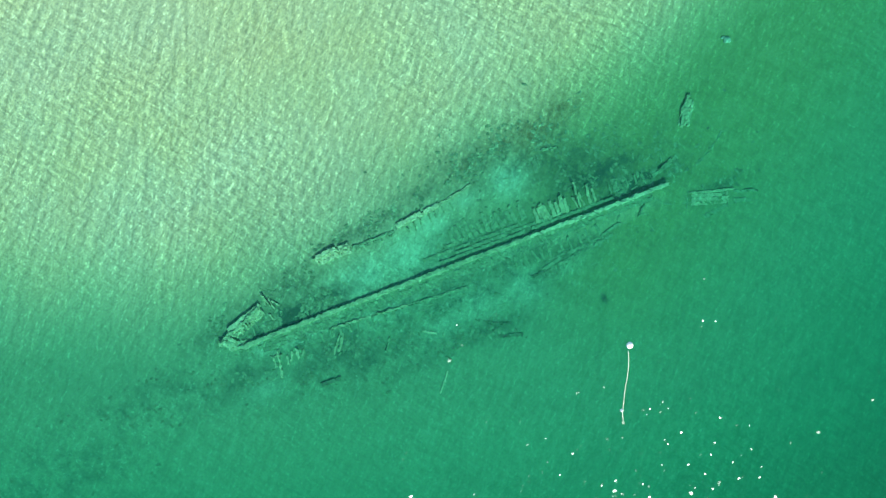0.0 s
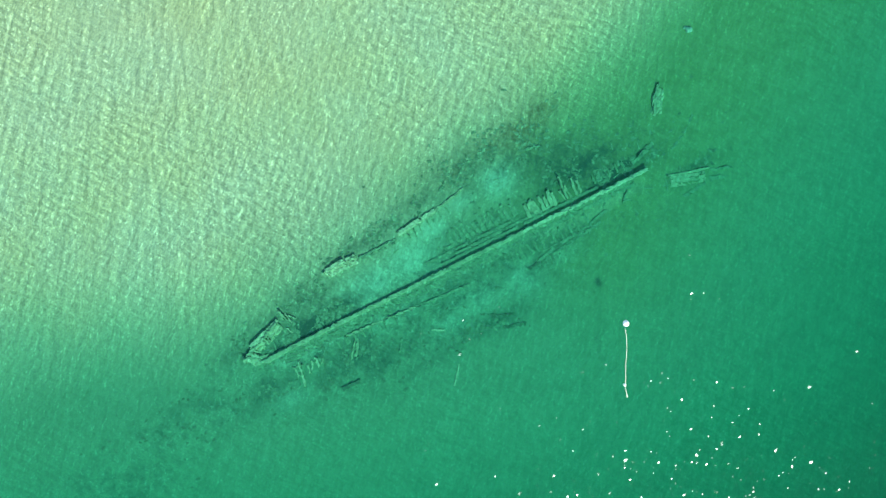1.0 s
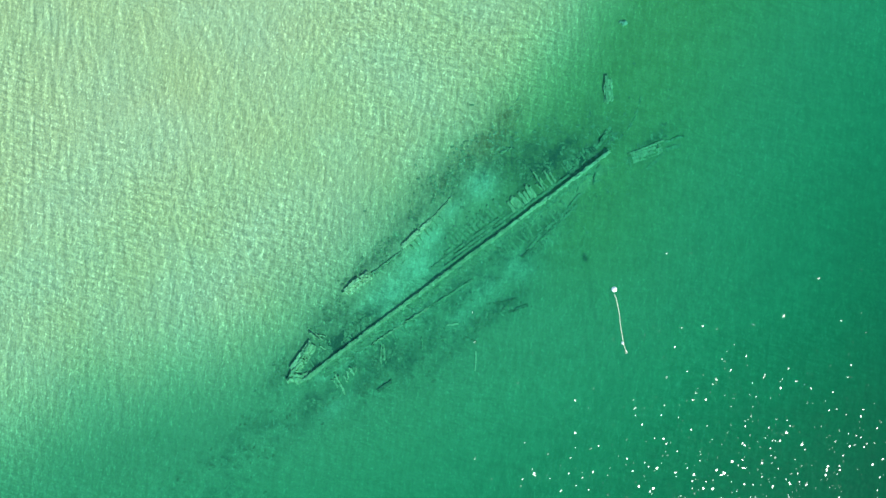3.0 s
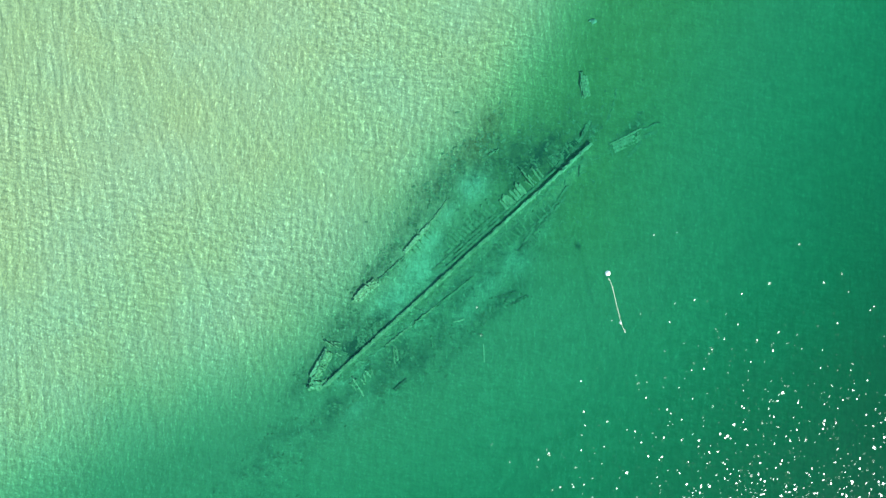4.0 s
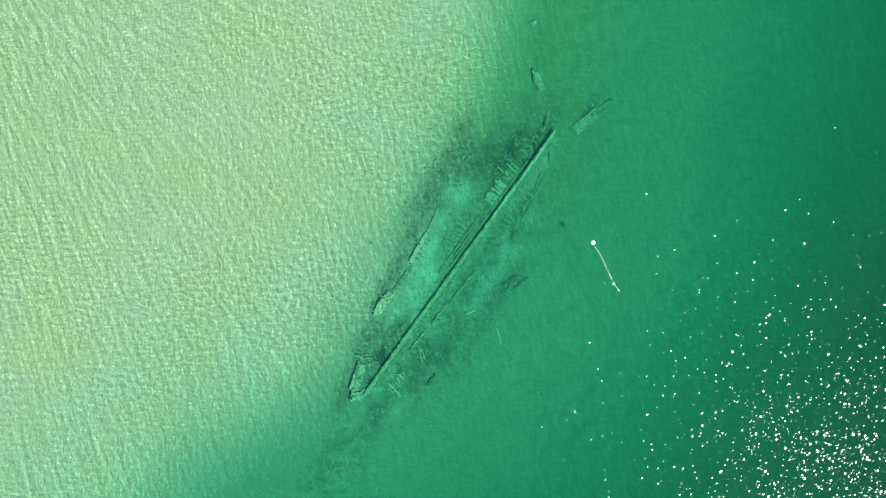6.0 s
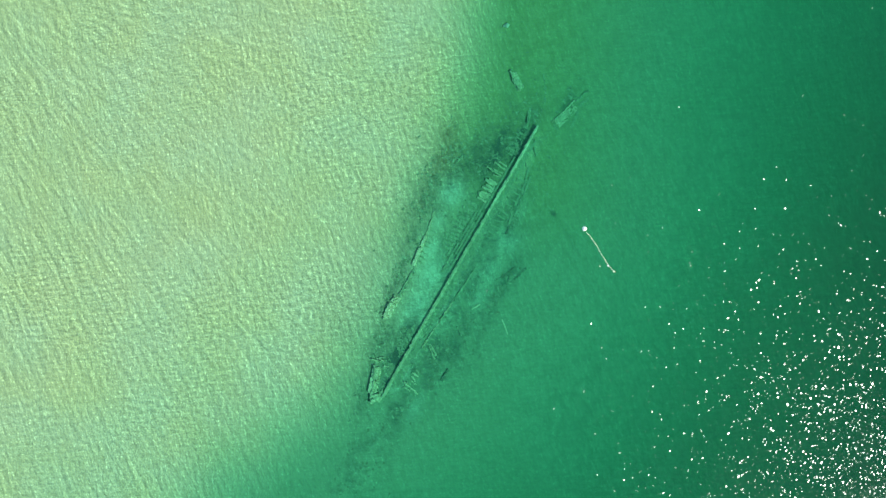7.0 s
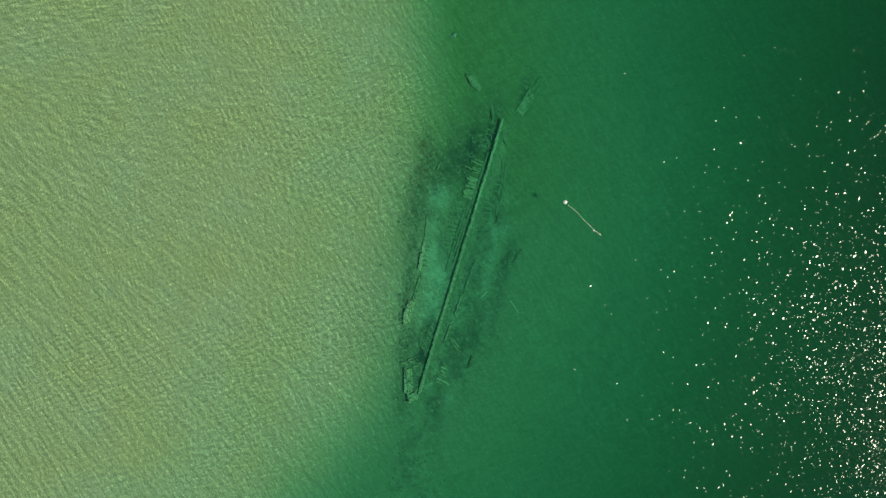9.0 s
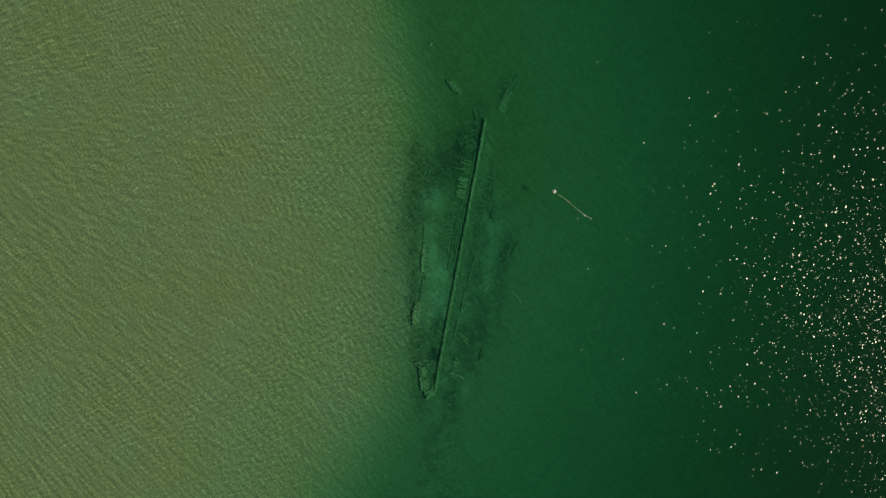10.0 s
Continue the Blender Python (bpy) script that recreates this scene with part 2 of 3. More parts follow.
        y = n.math('MULTIPLY_ADD', run, 1.26 * wy, n.math('MULTIPLY', side, 0.85 * wx))
        return x, y, inside

    bx, by, covered = facets(12, 0.30, 0.21, 9.0, 0.082, 0.010, 0.26, 0.60)
    fx, fy, _ = facets(40, 0.23, 0.18, 21.0, 0.082, 0.028, 0.24, 0.56)
    bare = n.math('SUBTRACT', 1.0, covered)
    roll = n.math('MULTIPLY', slope, 0.30)
    sx = n.math('MULTIPLY_ADD', fx, bare, n.math('MULTIPLY_ADD', roll, math.cos(radians(-21)), bx))
    sy = n.math('MULTIPLY_ADD', fy, bare, n.math('MULTIPLY_ADD', roll, math.sin(radians(-21)), by))
    raw = n.add("CombineXYZ", X=sx, Y=sy, Z=1.0).outputs[0]
    unit = n.t.nodes.new("ShaderNodeVectorMath")
    unit.operation = 'NORMALIZE'
    n.put(unit.inputs[0], raw)
    nrm = unit.outputs[0]
    # haze of floating silt painted on the sheet as green diffuse, more over deeper ground
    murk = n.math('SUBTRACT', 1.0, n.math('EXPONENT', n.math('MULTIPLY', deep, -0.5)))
    painted_haze = n.add("BsdfDiffuse", Color=n.add("CombineColor", Red=n.math('MULTIPLY', murk, 0.0008), Green=n.math('MULTIPLY', murk, 0.014), Blue=n.math('MULTIPLY', murk, 0.0090)).outputs[0]).outputs[0]
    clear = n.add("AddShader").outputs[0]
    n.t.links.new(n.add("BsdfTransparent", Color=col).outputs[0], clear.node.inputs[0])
    n.t.links.new(painted_haze, clear.node.inputs[1])
    shine = n.add("BsdfGlossy", Color=(0.53, 0.61, 0.69, 1), Roughness=0.178, Normal=nrm)
    shine.distribution = 'BECKMANN'
    gloss = shine.outputs[0]
    face = n.add("LayerWeight", Blend=0.5, Normal=nrm).outputs["Facing"]
    fres = n.math('MULTIPLY_ADD', n.math('POWER', face, 5.0), 0.98, 0.02)
    mix = n.add("MixShader", Fac=fres)
    n.t.links.new(clear, mix.inputs[1])
    n.t.links.new(gloss, mix.inputs[2])
    n.t.links.new(mix.outputs[0], n.out.inputs["Surface"])
    return n.m


def wood_material(name, light, dark, film):
    n = Nodes(name)
    p = n.place(own=True)
    ran = n.add("ObjectInfo").outputs["Random"]
    big, mid, fine = n.noise(p, 0.5, 3), n.noise(p, 2.6, 5, 0.65, 0.5), n.noise(p, 14.0, 4, 0.7)
    c = n.mix(n.span(big, 0.3, 0.7), light, dark)
    c = n.mix(n.span(mid, 0.42, 0.7, 0, 0.7), c, film)
    c = n.mix(n.span(fine, 0.45, 0.8, 0, 0.55), c, (0.06, 0.07, 0.035))
    c = n.mix(n.math('MULTIPLY', ran, 0.35), c, dark)
    return n.done(c, 0.9, n.bump(n.math('ADD', mid, n.math('MULTIPLY', fine, 0.4)), 0.7, 0.06), gloss=0.15)


BED = bed_material()
WATER = water_material()
WOOD = wood_material("silted_timber", (0.52, 0.48, 0.28), (0.38, 0.38, 0.21), (0.30, 0.36, 0.21))
PALE = wood_material("bare_timber", (0.68, 0.60, 0.37), (0.52, 0.47, 0.28), (0.38, 0.42, 0.24))
DARK = wood_material("rotten_timber", (0.16, 0.20, 0.12), (0.11, 0.15, 0.085), (0.14, 0.19, 0.11))
MOSSY = wood_material("overgrown_timber", (0.29, 0.345, 0.195), (0.22, 0.29, 0.16), (0.19, 0.265, 0.145))


def weed_material():
    n = Nodes("waterweed")
    isl = n.t.nodes.new("ShaderNodeNewGeometry").outputs["Random Per Island"]
    c = n.mix(n.math('POWER', isl, 1.6), (0.14, 0.195, 0.11), (0.28, 0.35, 0.20))
    return n.done(n.mix(n.span(n.noise(n.place(), 3.0), 0.3, 0.7, 0, 0.5), c, (0.10, 0.11, 0.06)), 0.9, gloss=0.1)


WEED = weed_material()


def plain_material(name, color, rough, dirt, amount):
    n = Nodes(name)
    p = n.place(own=True)
    spots = n.noise(p, 6.0, 4, 0.6, 0.5)
    c = n.mix(n.span(spots, 0.5, 0.75, 0, amount), color, dirt)
    return n.done(c, rough, n.bump(n.noise(p, 30.0, 2), 0.2, 0.01), gloss=0.4)


BUOY = plain_material("white_buoy_plastic", (0.85, 0.86, 0.84), 0.35, (0.45, 0.47, 0.38), 0.35)
BAND = plain_material("blue_buoy_band", (0.05, 0.12, 0.35), 0.4, (0.2, 0.25, 0.3), 0.4)
ROPE = plain_material("pale_rope", (0.78, 0.76, 0.62), 0.8, (0.45, 0.46, 0.30), 0.4)
STEEL = plain_material("galvanised_steel", (0.5, 0.5, 0.5), 0.4, (0.3, 0.22, 0.15), 0.5)
STONE = plain_material("pale_stone", (0.36, 0.37, 0.27), 0.85, (0.25, 0.3, 0.18), 0.6)

# ---- structure: bed and water, each one sheet that reaches the horizon ----


def steps(half, step):
    """Even steps in the middle, ever longer ones out to the horizon."""
    v = list(np.arange(0, half, step))
    while v[-1] < 3000:
        v.append(v[-1] + max(step, (v[-1] - half + 2) * 0.35))
    return np.array([-a for a in v[:0:-1]] + v)


def sheet(name, xs, ys, height, material, values):
    gx, gy = np.meshgrid(xs, ys)
    x, y = gx.ravel(), gy.ravel()
    me = bpy.data.meshes.new(name)
    co = np.column_stack((x, y, height(x, y)))
    nx, ny = len(xs), len(ys)
    i = np.arange(nx * ny).reshape(ny, nx)
    quads = np.column_stack((i[:-1, :-1].ravel(), i[:-1, 1:].ravel(), i[1:, 1:].ravel(), i[1:, :-1].ravel()))
    me.from_pydata(co.tolist(), [], quads.tolist())
    me.polygons.foreach_set("use_smooth", [True] * len(quads))
    for key, f in values.items():
        at = me.attributes.new(key, 'FLOAT', 'POINT')
        at.data.foreach_set("value", np.ascontiguousarray(f(x, y), dtype=np.float32))
    me.materials.append(material)
    return new(name, me)


def waves(x, y):
    """Low wind waves, dying out far away where the sheet is coarse."""
    r = np.random.RandomState(11)
    z = 0.0 * x
    for _ in range(16):
        a = radians(r.normal(10, 28))
        length = r.uniform(1.6, 4.2)
        z = z + 0.0018 * length * np.sin((x * math.cos(a) + y * math.sin(a)) * 2 * math.pi / length + r.uniform(0, 7))
    return z * (1 - smooth(70, 95, np.hypot(x, y)))


def silt_cover(x, y):
    return smooth(-7.5, 8.0, slope_line(x, y) + 1.5 * swell(x, y, 0.25, 8) + 0.6 * swell(x, y, 0.9, 9))


def drift(x, y):
    """Pale silt banked against the keelson's starboard side, thin by the bow."""
    ux, uy = 0.9339, 0.3576
    u, v = (x + 16.73) * ux + (y + 8.18) * uy, -(x + 16.73) * uy + (y + 8.18) * ux
    wide = 1.15 + 0.35 * swell(x, y, 0.7, 21) + 0.5 * smooth(24, 33, u)
    return smooth(-wide - 0.5, -wide + 0.3, v) * (1 - smooth(-0.1, 0.25, v)) * smooth(-0.5, 1.5, u) * (1 - smooth(36, 39, u))


lake_bed = sheet("ground", steps(66, 0.3), steps(74, 0.3), bed, BED, {
    "silt": silt_cover, "pocket": lambda x, y: blobs(x, y, POCKETS), "weed": lambda x, y: blobs(x, y, WEEDS_AND_SHADE),
    "litter": lambda x, y: blobs(x, y, LITTER), "bark": lambda x, y: blobs(x, y, BARK), "drift": drift,
    "olive": lambda x, y: smooth(2, 20, x + 0.8 * y + 4 * swell(x, y, 0.12, 15)) * (1 - smooth(10, 30, slope_line(x, y)))})
tagged(lake_bed, "pale rippled sand sloping down to green silt on the lake bed", "lake bed", kind="structure")
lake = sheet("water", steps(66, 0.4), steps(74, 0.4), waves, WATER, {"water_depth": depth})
tagged(lake, "clear green lake water with small wind waves and sun glitter", "water", kind="structure")

# ---- building parts ----


def part(name, bm, material, parent, label=""):
    me = bpy.data.meshes.new(name)
    bm.to_mesh(me)
    bm.free()
    me.materials.append(material)
    ob = new(name, me)
    ob.parent = parent
    if label:
        ob["label"] = label
    return ob


def thing(name, at, label, category, group=""):
    ob = new(name)
    ob.empty_display_size = 0.3
    ob.location = (at[0], at[1], bed(at[0], at[1]) if len(at) < 3 else at[2])
    return tagged(ob, label, category, group)


def lines(points, step):
    """Even stations along a bent line: place, share of the length."""
    p = [Vector(q) for q in points]
    runs = [(b - a).length for a, b in zip(p, p[1:])]
    total = sum(runs)
    count = max(2, int(total / step) + 1)
    out = []
    for i in range(count + 1):
        s, k = total * i / count, 0
        while k < len(runs) - 1 and s > runs[k]:
            s -= runs[k]
            k += 1
        out.append((p[k].lerp(p[k + 1], min(1, s / runs[k])), i / count))
    return out


def timber(points, w, h, origin, lift=(0.0, 0.0), tilt=0.0, jag=0.04, seed=0, step=0.2, sink=0.08, taper=(1.0, 1.0), bury=0.5):
    """A worn, chamfered baulk or plank along a line on the bed. lift: height over the bed at its two ends; tilt: degrees it leans to its left."""
    r = random.Random(seed)
    st = lines(points, step)
    bm = bmesh.new()
    lean = math.tan(radians(tilt))
    rings, run = [], sum((q[0] - o[0]).length for o, q in zip(st, st[1:]))
    for i, (p, t) in enumerate(st):
        a, b = st[max(0, i - 1)][0], st[min(len(st) - 1, i + 1)][0]
        way = (b - a).normalized()
        side = Vector((-way.y, way.x))
        k = taper[0] + (taper[1] - taper[0]) * t
        worn, bent = noise.noise(Vector((t * run * 0.9, seed * 1.7, 3.0))), noise.noise(Vector((t * run * 2.6, seed * 0.9, 8.0)))
        p = p + side * bent * min(0.035, w * 0.2)
        base = bed(p.x, p.y) - sink + lift[0] + (lift[1] - lift[0]) * t
        hw, hh, c = w / 2 * k * (1 + 0.12 * bent), (h + sink) * (0.6 + 0.4 * k) * (1 - bury * max(-0.3, min(1.0, worn * 1.8))), min(w, h) * 0.16
        end = 0 if 0 < i < len(st) - 1 else 1
        ring = []
        for u, v in ((-hw, 0), (hw, 0), (hw, hh - c), (hw - c, hh), (-hw + c, hh), (-hw, hh - c)):
            ju, jv = r.gauss(0, jag) * (0.6 if v == 0 else 1), r.gauss(0, jag * 0.7) if v > 0 else 0
            push = r.uniform(-1, 0.6) * jag * 5 * end * (1 if i else -1)
            q = p + side * (u + ju) + way * push
            ring.append(bm.verts.new((q.x - origin[0], q.y - origin[1], base + v + jv + u * lean - origin[2])))
        rings.append(ring)
    n = 6
    for a, b in zip(rings, rings[1:]):
        for j in range(n):
            bm.faces.new((a[j], a[(j + 1) % n], b[(j + 1) % n], b[j]))
    bm.faces.new(rings[0][::-1])
    bm.faces.new(rings[-1])
    bmesh.ops.recalc_face_normals(bm, faces=bm.faces)
    return bm


def beside(points, off):
    """The line moved sideways, to its left."""
    p = [Vector(q) for q in points]
    out = []
    for i, q in enumerate(p):
        way = (p[min(i + 1, len(p) - 1)] - p[max(i - 1, 0)]).normalized()
        out.append(q + Vector((-way.y, way.x)) * off)
    return out


def cut(points, a, b):
    """The stretch of a bent line between two shares of its length."""
    st = lines(points, 0.3)
    q = [p for p, t in st if a - 1e-6 <= t <= b + 1e-6]
    return q if len(q) > 1 else [st[0][0], st[-1][0]]


def add_timber(name, parent, material, points, w, h, label="", **how):
    return part(name, timber(points, w, h, parent.location, **how), material, parent, label)


def strakes(parent, points, count, width, thick, material, seed, lift=0.0, rise=0.0, length=(2.5, 5.0), tilt=0.0, gap=0.03, name="plank"):
    """Planks side by side to the left of a line, in lengths with open butts; rise: gain in height from one to the next."""
    r = random.Random(seed)
    total = sum((Vector(b) - Vector(a)).length for a, b in zip(points, points[1:]))
    for k in range(count):
        row, s = beside(points, (k + 0.5) * (width + gap)), r.uniform(0, 0.02)
        while s < 0.97:
            e = min(1.0, s + r.uniform(*length) / total)
            if 1.0 - e < 0.12:
                e = 1.0 - r.uniform(0, 0.05)
            z = lift + rise * k + r.uniform(-0.02, 0.03)
            add_timber(name, parent, material, cut(row, s, e), width, thick, lift=(z, z + r.uniform(-0.03, 0.03)), tilt=tilt + r.uniform(-2, 2),
                       jag=0.035, seed=r.randrange(9999))
            s = e + 0.01


def ribs(parent, places, way, length, w, h, material, seed, lift=(0.0, 0.0), name="rib", spread=0.12):
    """Frame timbers set side by side, each starting at a place and running the given way."""
    r = random.Random(seed)
    for p in places:
        a = math.atan2(way[1], way[0]) + r.gauss(0, spread)
        l = length * r.uniform(0.75, 1.15)
        q = Vector(p)
        add_timber(name, parent, material, [q, q + Vector((math.cos(a), math.sin(a))) * l], w * r.uniform(0.8, 1.2), h * r.uniform(0.75, 1.2),
                   lift=lift, jag=0.028, seed=r.randrange(9999), step=0.22, taper=(1.0, 0.75))


def along(a, b, count, jitter=0.0, seed=0):
    r = random.Random(seed)
    a, b = Vector(a), Vector(b)
    return [a.lerp(b, (i + 0.5) / count + r.uniform(-jitter, jitter)) for i in range(count)]


# ---- the wreck ----
KEEL = [(-16.73, -8.18), (-12.46, -6.51), (-7.80, -4.71), (-3.23, -2.99), (0.76, -1.47), (5.51, 0.33), (10.27, 2.14), (14.55, 3.76), (19.16, 5.56)]
KEEL_WAY = (Vector(KEEL[-1]) - Vector(KEEL[0])).normalized()
PORT = Vector((-KEEL_WAY.y, KEEL_WAY.x))
wreck = thing("shipwreck", (0.3, -0.3), "broken wooden ship's hull, overgrown and half buried in silt", "shipwreck")
add_timber("keelson", wreck, WOOD, cut(KEEL, 0.0, 0.68), 0.36, 0.27, "long silted centre timber", seed=1, jag=0.04, bury=0.25)
add_timber("keelson", wreck, PALE, cut(KEEL, 0.66, 1.0), 0.30, 0.27, "pale bare centre timber", seed=3, jag=0.045, bury=0.2, lift=(0.0, 0.18))
# garboard planks sloping away to starboard
strakes(wreck, beside(cut(KEEL, 0.02, 0.62), -1.16), 3, 0.32, 0.03, MOSSY, 21, 0.0, 0.03)
strakes(wreck, beside(cut(KEEL, 0.62, 0.97), -0.86), 2, 0.32, 0.02, MOSSY, 22, 0.0, 0.03)
add_timber("stringer", wreck, WOOD, [(-9.58, -6.84), (-6.21, -5.73), (-3.08, -4.82)], 0.18, 0.11, seed=5, jag=0.05)
add_timber("stringer", wreck, MOSSY, [(-2.99, -4.77), (-0.92, -4.19), (2.22, -3.23)], 0.20, 0.09, seed=6)
# ceiling strakes to port
for off, a, b, h, s in ((0.60, 0.46, 0.88, 0.11, 31), (0.93, 0.50, 0.76, 0.07, 32), (1.3, 0.43, 0.66, 0.06, 33), (1.72, 0.46, 0.58, 0.03, 34)):
    row = beside(KEEL, off)
    add_timber("ceiling_strake", wreck, MOSSY, cut(row, a, (a + b) / 2), 0.24, h, seed=s, jag=0.03)
    add_timber("ceiling_strake", wreck, MOSSY, cut(row, (a + b) / 2 + 0.005, b), 0.24, h, seed=s + 10, jag=0.03)
# frames standing out of the silt to port
LEAN = (PORT.x * 0.97 - 0.05, PORT.y)
ribs(wreck, along((0.77, 0.43), (7.42, 2.70), 14, 0.02, 1), LEAN, 1.5, 0.34, 0.08, MOSSY, 41)
ribs(wreck, along((7.90, 2.17), (10.79, 3.23), 8, 0.02, 2), LEAN, 1.5, 0.36, 0.15, WOOD, 42, (0.0, 0.05), spread=0.10)
ribs(wreck, along((11.37, 3.42), (13.20, 4.19), 4, 0.01, 3), LEAN, 1.4, 0.20, 0.16, WOOD, 43)
ribs(wreck, along((14.01, 4.62), (17.63, 6.02), 5, 0.03, 4), LEAN, 0.9, 0.18, 0.14, MOSSY, 44)
add_timber("rib", wreck, WOOD, [(11.65, 3.42), (10.98, 5.68)], 0.16, 0.42, seed=45)
# starboard frames, low in the silt
ribs(wreck, along((-10.79, -7.27), (-4.05, -5.01), 9, 0.02, 5), (-PORT.x * 0.8, -PORT.y), 0.9, 0.18, 0.10, MOSSY, 46)
ribs(wreck, along((5.59, -0.82), (13.29, 2.17), 10, 0.02, 6), (-PORT.x, -PORT.y), 1.2, 0.2, 0.06, MOSSY, 47)
# bow: stem, leaning side planks with the frames across them
add_timber("stem", wreck, WOOD, [(-18.83, -7.99), (-17.78, -8.08), (-16.73, -7.89)], 0.5, 0.34, "blunt worn stem timber", seed=51, jag=0.06)
add_timber("stem_knee", wreck, WOOD, [(-18.06, -8.51), (-16.92, -8.32), (-15.78, -7.89)], 0.35, 0.26, seed=52, jag=0.05)
add_timber("bow_rail", wreck, WOOD, [(-18.78, -7.95), (-16.95, -6.32), (-15.60, -5.05)], 0.22, 0.42, seed=53, jag=0.06, bury=0.2)
BOW = [(-17.50, -8.20), (-16.10, -7.38), (-15.05, -6.48), (-14.35, -5.62)]
strakes(wreck, beside(BOW, 0.66), 1, 0.30, 0.09, WOOD, 54, 0.0, 0.05, (1.0, 2.4))
strakes(wreck, beside(BOW, 0.99), 2, 0.28, 0.09, PALE, 56, 0.15, 0.05, (0.9, 2.2))
ribs(wreck, along((-17.45, -7.65), (-14.75, -5.35), 7, 0.04, 7), (-0.66, 0.75), 0.75, 0.10, 0.07, WOOD, 55, (0.04, 0.24), spread=0.2)
ribs(wreck, along((-18.35, -8.25), (-17.40, -7.75), 3, 0.05, 12), (-0.2, 0.98), 0.55, 0.30, 0.28, PALE, 57, (0.0, 0.12), spread=0.5, name="knee")
for k, (a, b, h) in enumerate((((-14.55, -4.80), (-15.36, -3.71), 0.5), ((-14.17, -5.09), (-14.74, -4.09), 0.35), ((-14.93, -4.71), (-15.12, -3.95), 0.6), ((-13.79, -4.75), (-14.45, -4.37), 0.3),
                               ((-15.88, -5.66), (-16.21, -5.28), 0.6), ((-14.26, -6.07), (-14.64, -5.47), 0.2))):
    add_timber("splinter", wreck, PALE if k % 2 else WOOD, [a, b], 0.12, h * 0.55, seed=60 + k, jag=0.03, step=0.2)
# stubs of frames to starboard of the bow
for k, (a, b, h) in enumerate((((-14.01, -8.72), (-13.68, -10.93), 0.40), ((-14.45, -9.29), (-14.16, -10.07), 0.25), ((-13.29, -9.01), (-13.10, -9.87), 0.35), ((-12.43, -8.48), (-12.23, -9.29), 0.35),
                               ((-12.81, -8.72), (-12.91, -9.49), 0.25), ((-14.64, -9.20), (-13.68, -9.01), 0.30), ((-8.77, -7.18), (-9.29, -9.01), 0.22), ((-8.48, -7.18), (-8.86, -8.81), 0.15), ((-11.85, -8.52), (-11.94, -9.10), 0.2))):
    add_timber("frame_stub", wreck, PALE if k < 5 else WOOD, [a, b], 0.15, h * 0.5, seed=80 + k, jag=0.04, step=0.25)

# port side of the hull, fallen outwards in pieces
side = thing("hull_fragment", (-9.25, -0.53), "broken hull side with pale jagged frames, lying on the sand edge", "hull fragment", "fallen hull sides")
strakes(side, [(-10.50, -1.49), (-9.05, -0.77), (-7.42, -0.24)], 3, 0.27, 0.12, PALE, 101, 0.03, 0.08, (1.8, 3.4))
add_timber("rail", side, WOOD, [(-10.84, -0.96), (-9.34, -0.29), (-7.80, 0.19)], 0.18, 0.28, seed=104, jag=0.08)
ribs(side, along((-10.50, -1.40), (-7.61, -0.24), 8, 0.02, 8), (-0.3, 0.95), 0.95, 0.14, 0.16, PALE, 102, (0.0, 0.1), spread=0.2)
side = thing("hull_fragment", (-5.73, 0.63), "low row of broken plank ends sunk in sand", "hull fragment", "fallen hull sides")
strakes(side, [(-7.51, -0.24), (-5.73, 0.48), (-3.95, 1.16)], 2, 0.2, 0.10, MOSSY, 105, 0.0, 0.0, (1.0, 2.2))
side = thing("hull_fragment", (-2.12, 2.84), "long pale hull plank standing on its edge", "hull fragment", "fallen hull sides")
add_timber("plank", side, PALE, [(-4.00, 1.83), (-3.08, 2.36), (-1.73, 3.08)], 0.42, 0.25, seed=111, jag=0.04, bury=0.1)
add_timber("plank", side, PALE, [(-1.69, 3.08), (-0.39, 3.76)], 0.30, 0.20, seed=112, jag=0.04, bury=0.1)
add_timber("plank", side, WOOD, [(-0.39, 3.76), (1.01, 4.58), (2.31, 5.44)], 0.18, 0.12, seed=113, jag=0.03, bury=0.3)
strakes(side, [(-3.76, 1.78), (-2.12, 2.55), (-0.10, 3.61)], 1, 0.25, 0.14, WOOD, 114, 0.02, 0.0, (1.5, 3.0))
ribs(side, along((-3.32, 1.73), (0.77, 4.00), 7, 0.02, 9), (0.35, -0.94), 0.6, 0.12, 0.14, MOSSY, 115)

# starboard side planks
side = thing("hull_fragment", (11.85, 0.05), "dark-edged hull planks lying flat in green silt", "hull fragment", "fallen hull sides")
add_timber("plank", side, MOSSY, [(8.57, -1.78), (10.40, -0.53), (12.33, 0.43)], 0.26, 0.04, seed=121)
add_timber("plank", side, MOSSY, [(12.43, 0.34), (14.16, 1.59), (15.12, 2.26)], 0.22, 0.05, seed=122)
add_timber("plank", side, MOSSY, [(9.68, -1.40), (12.33, -0.05), (14.50, 1.20)], 0.22, 0.05, seed=123)
add_timber("plank", side, DARK, [(7.51, -2.46), (9.20, -1.59)], 0.2, 0.06, seed=124)
ribs(side, along((9.20, -1.59), (14.26, 1.30), 7, 0.03, 10), (0.3, -0.9), 0.7, 0.14, 0.1, MOSSY, 125)

# broken-off pieces round the stern
piece = thing("hull_fragment", (20.5, 11.7), "small slab of hull planks lying on weedy silt", "hull fragment", "fallen hull sides")
strakes(piece, [(20.95, 10.20), (21.20, 11.60), (21.50, 12.90)], 3, 0.24, 0.10, WOOD, 131, 0.02, 0.06, (2.0, 3.5))
add_timber("rail", piece, WOOD, [(20.12, 10.50), (20.33, 11.90), (20.98, 13.15)], 0.14, 0.2, seed=134, jag=0.04)
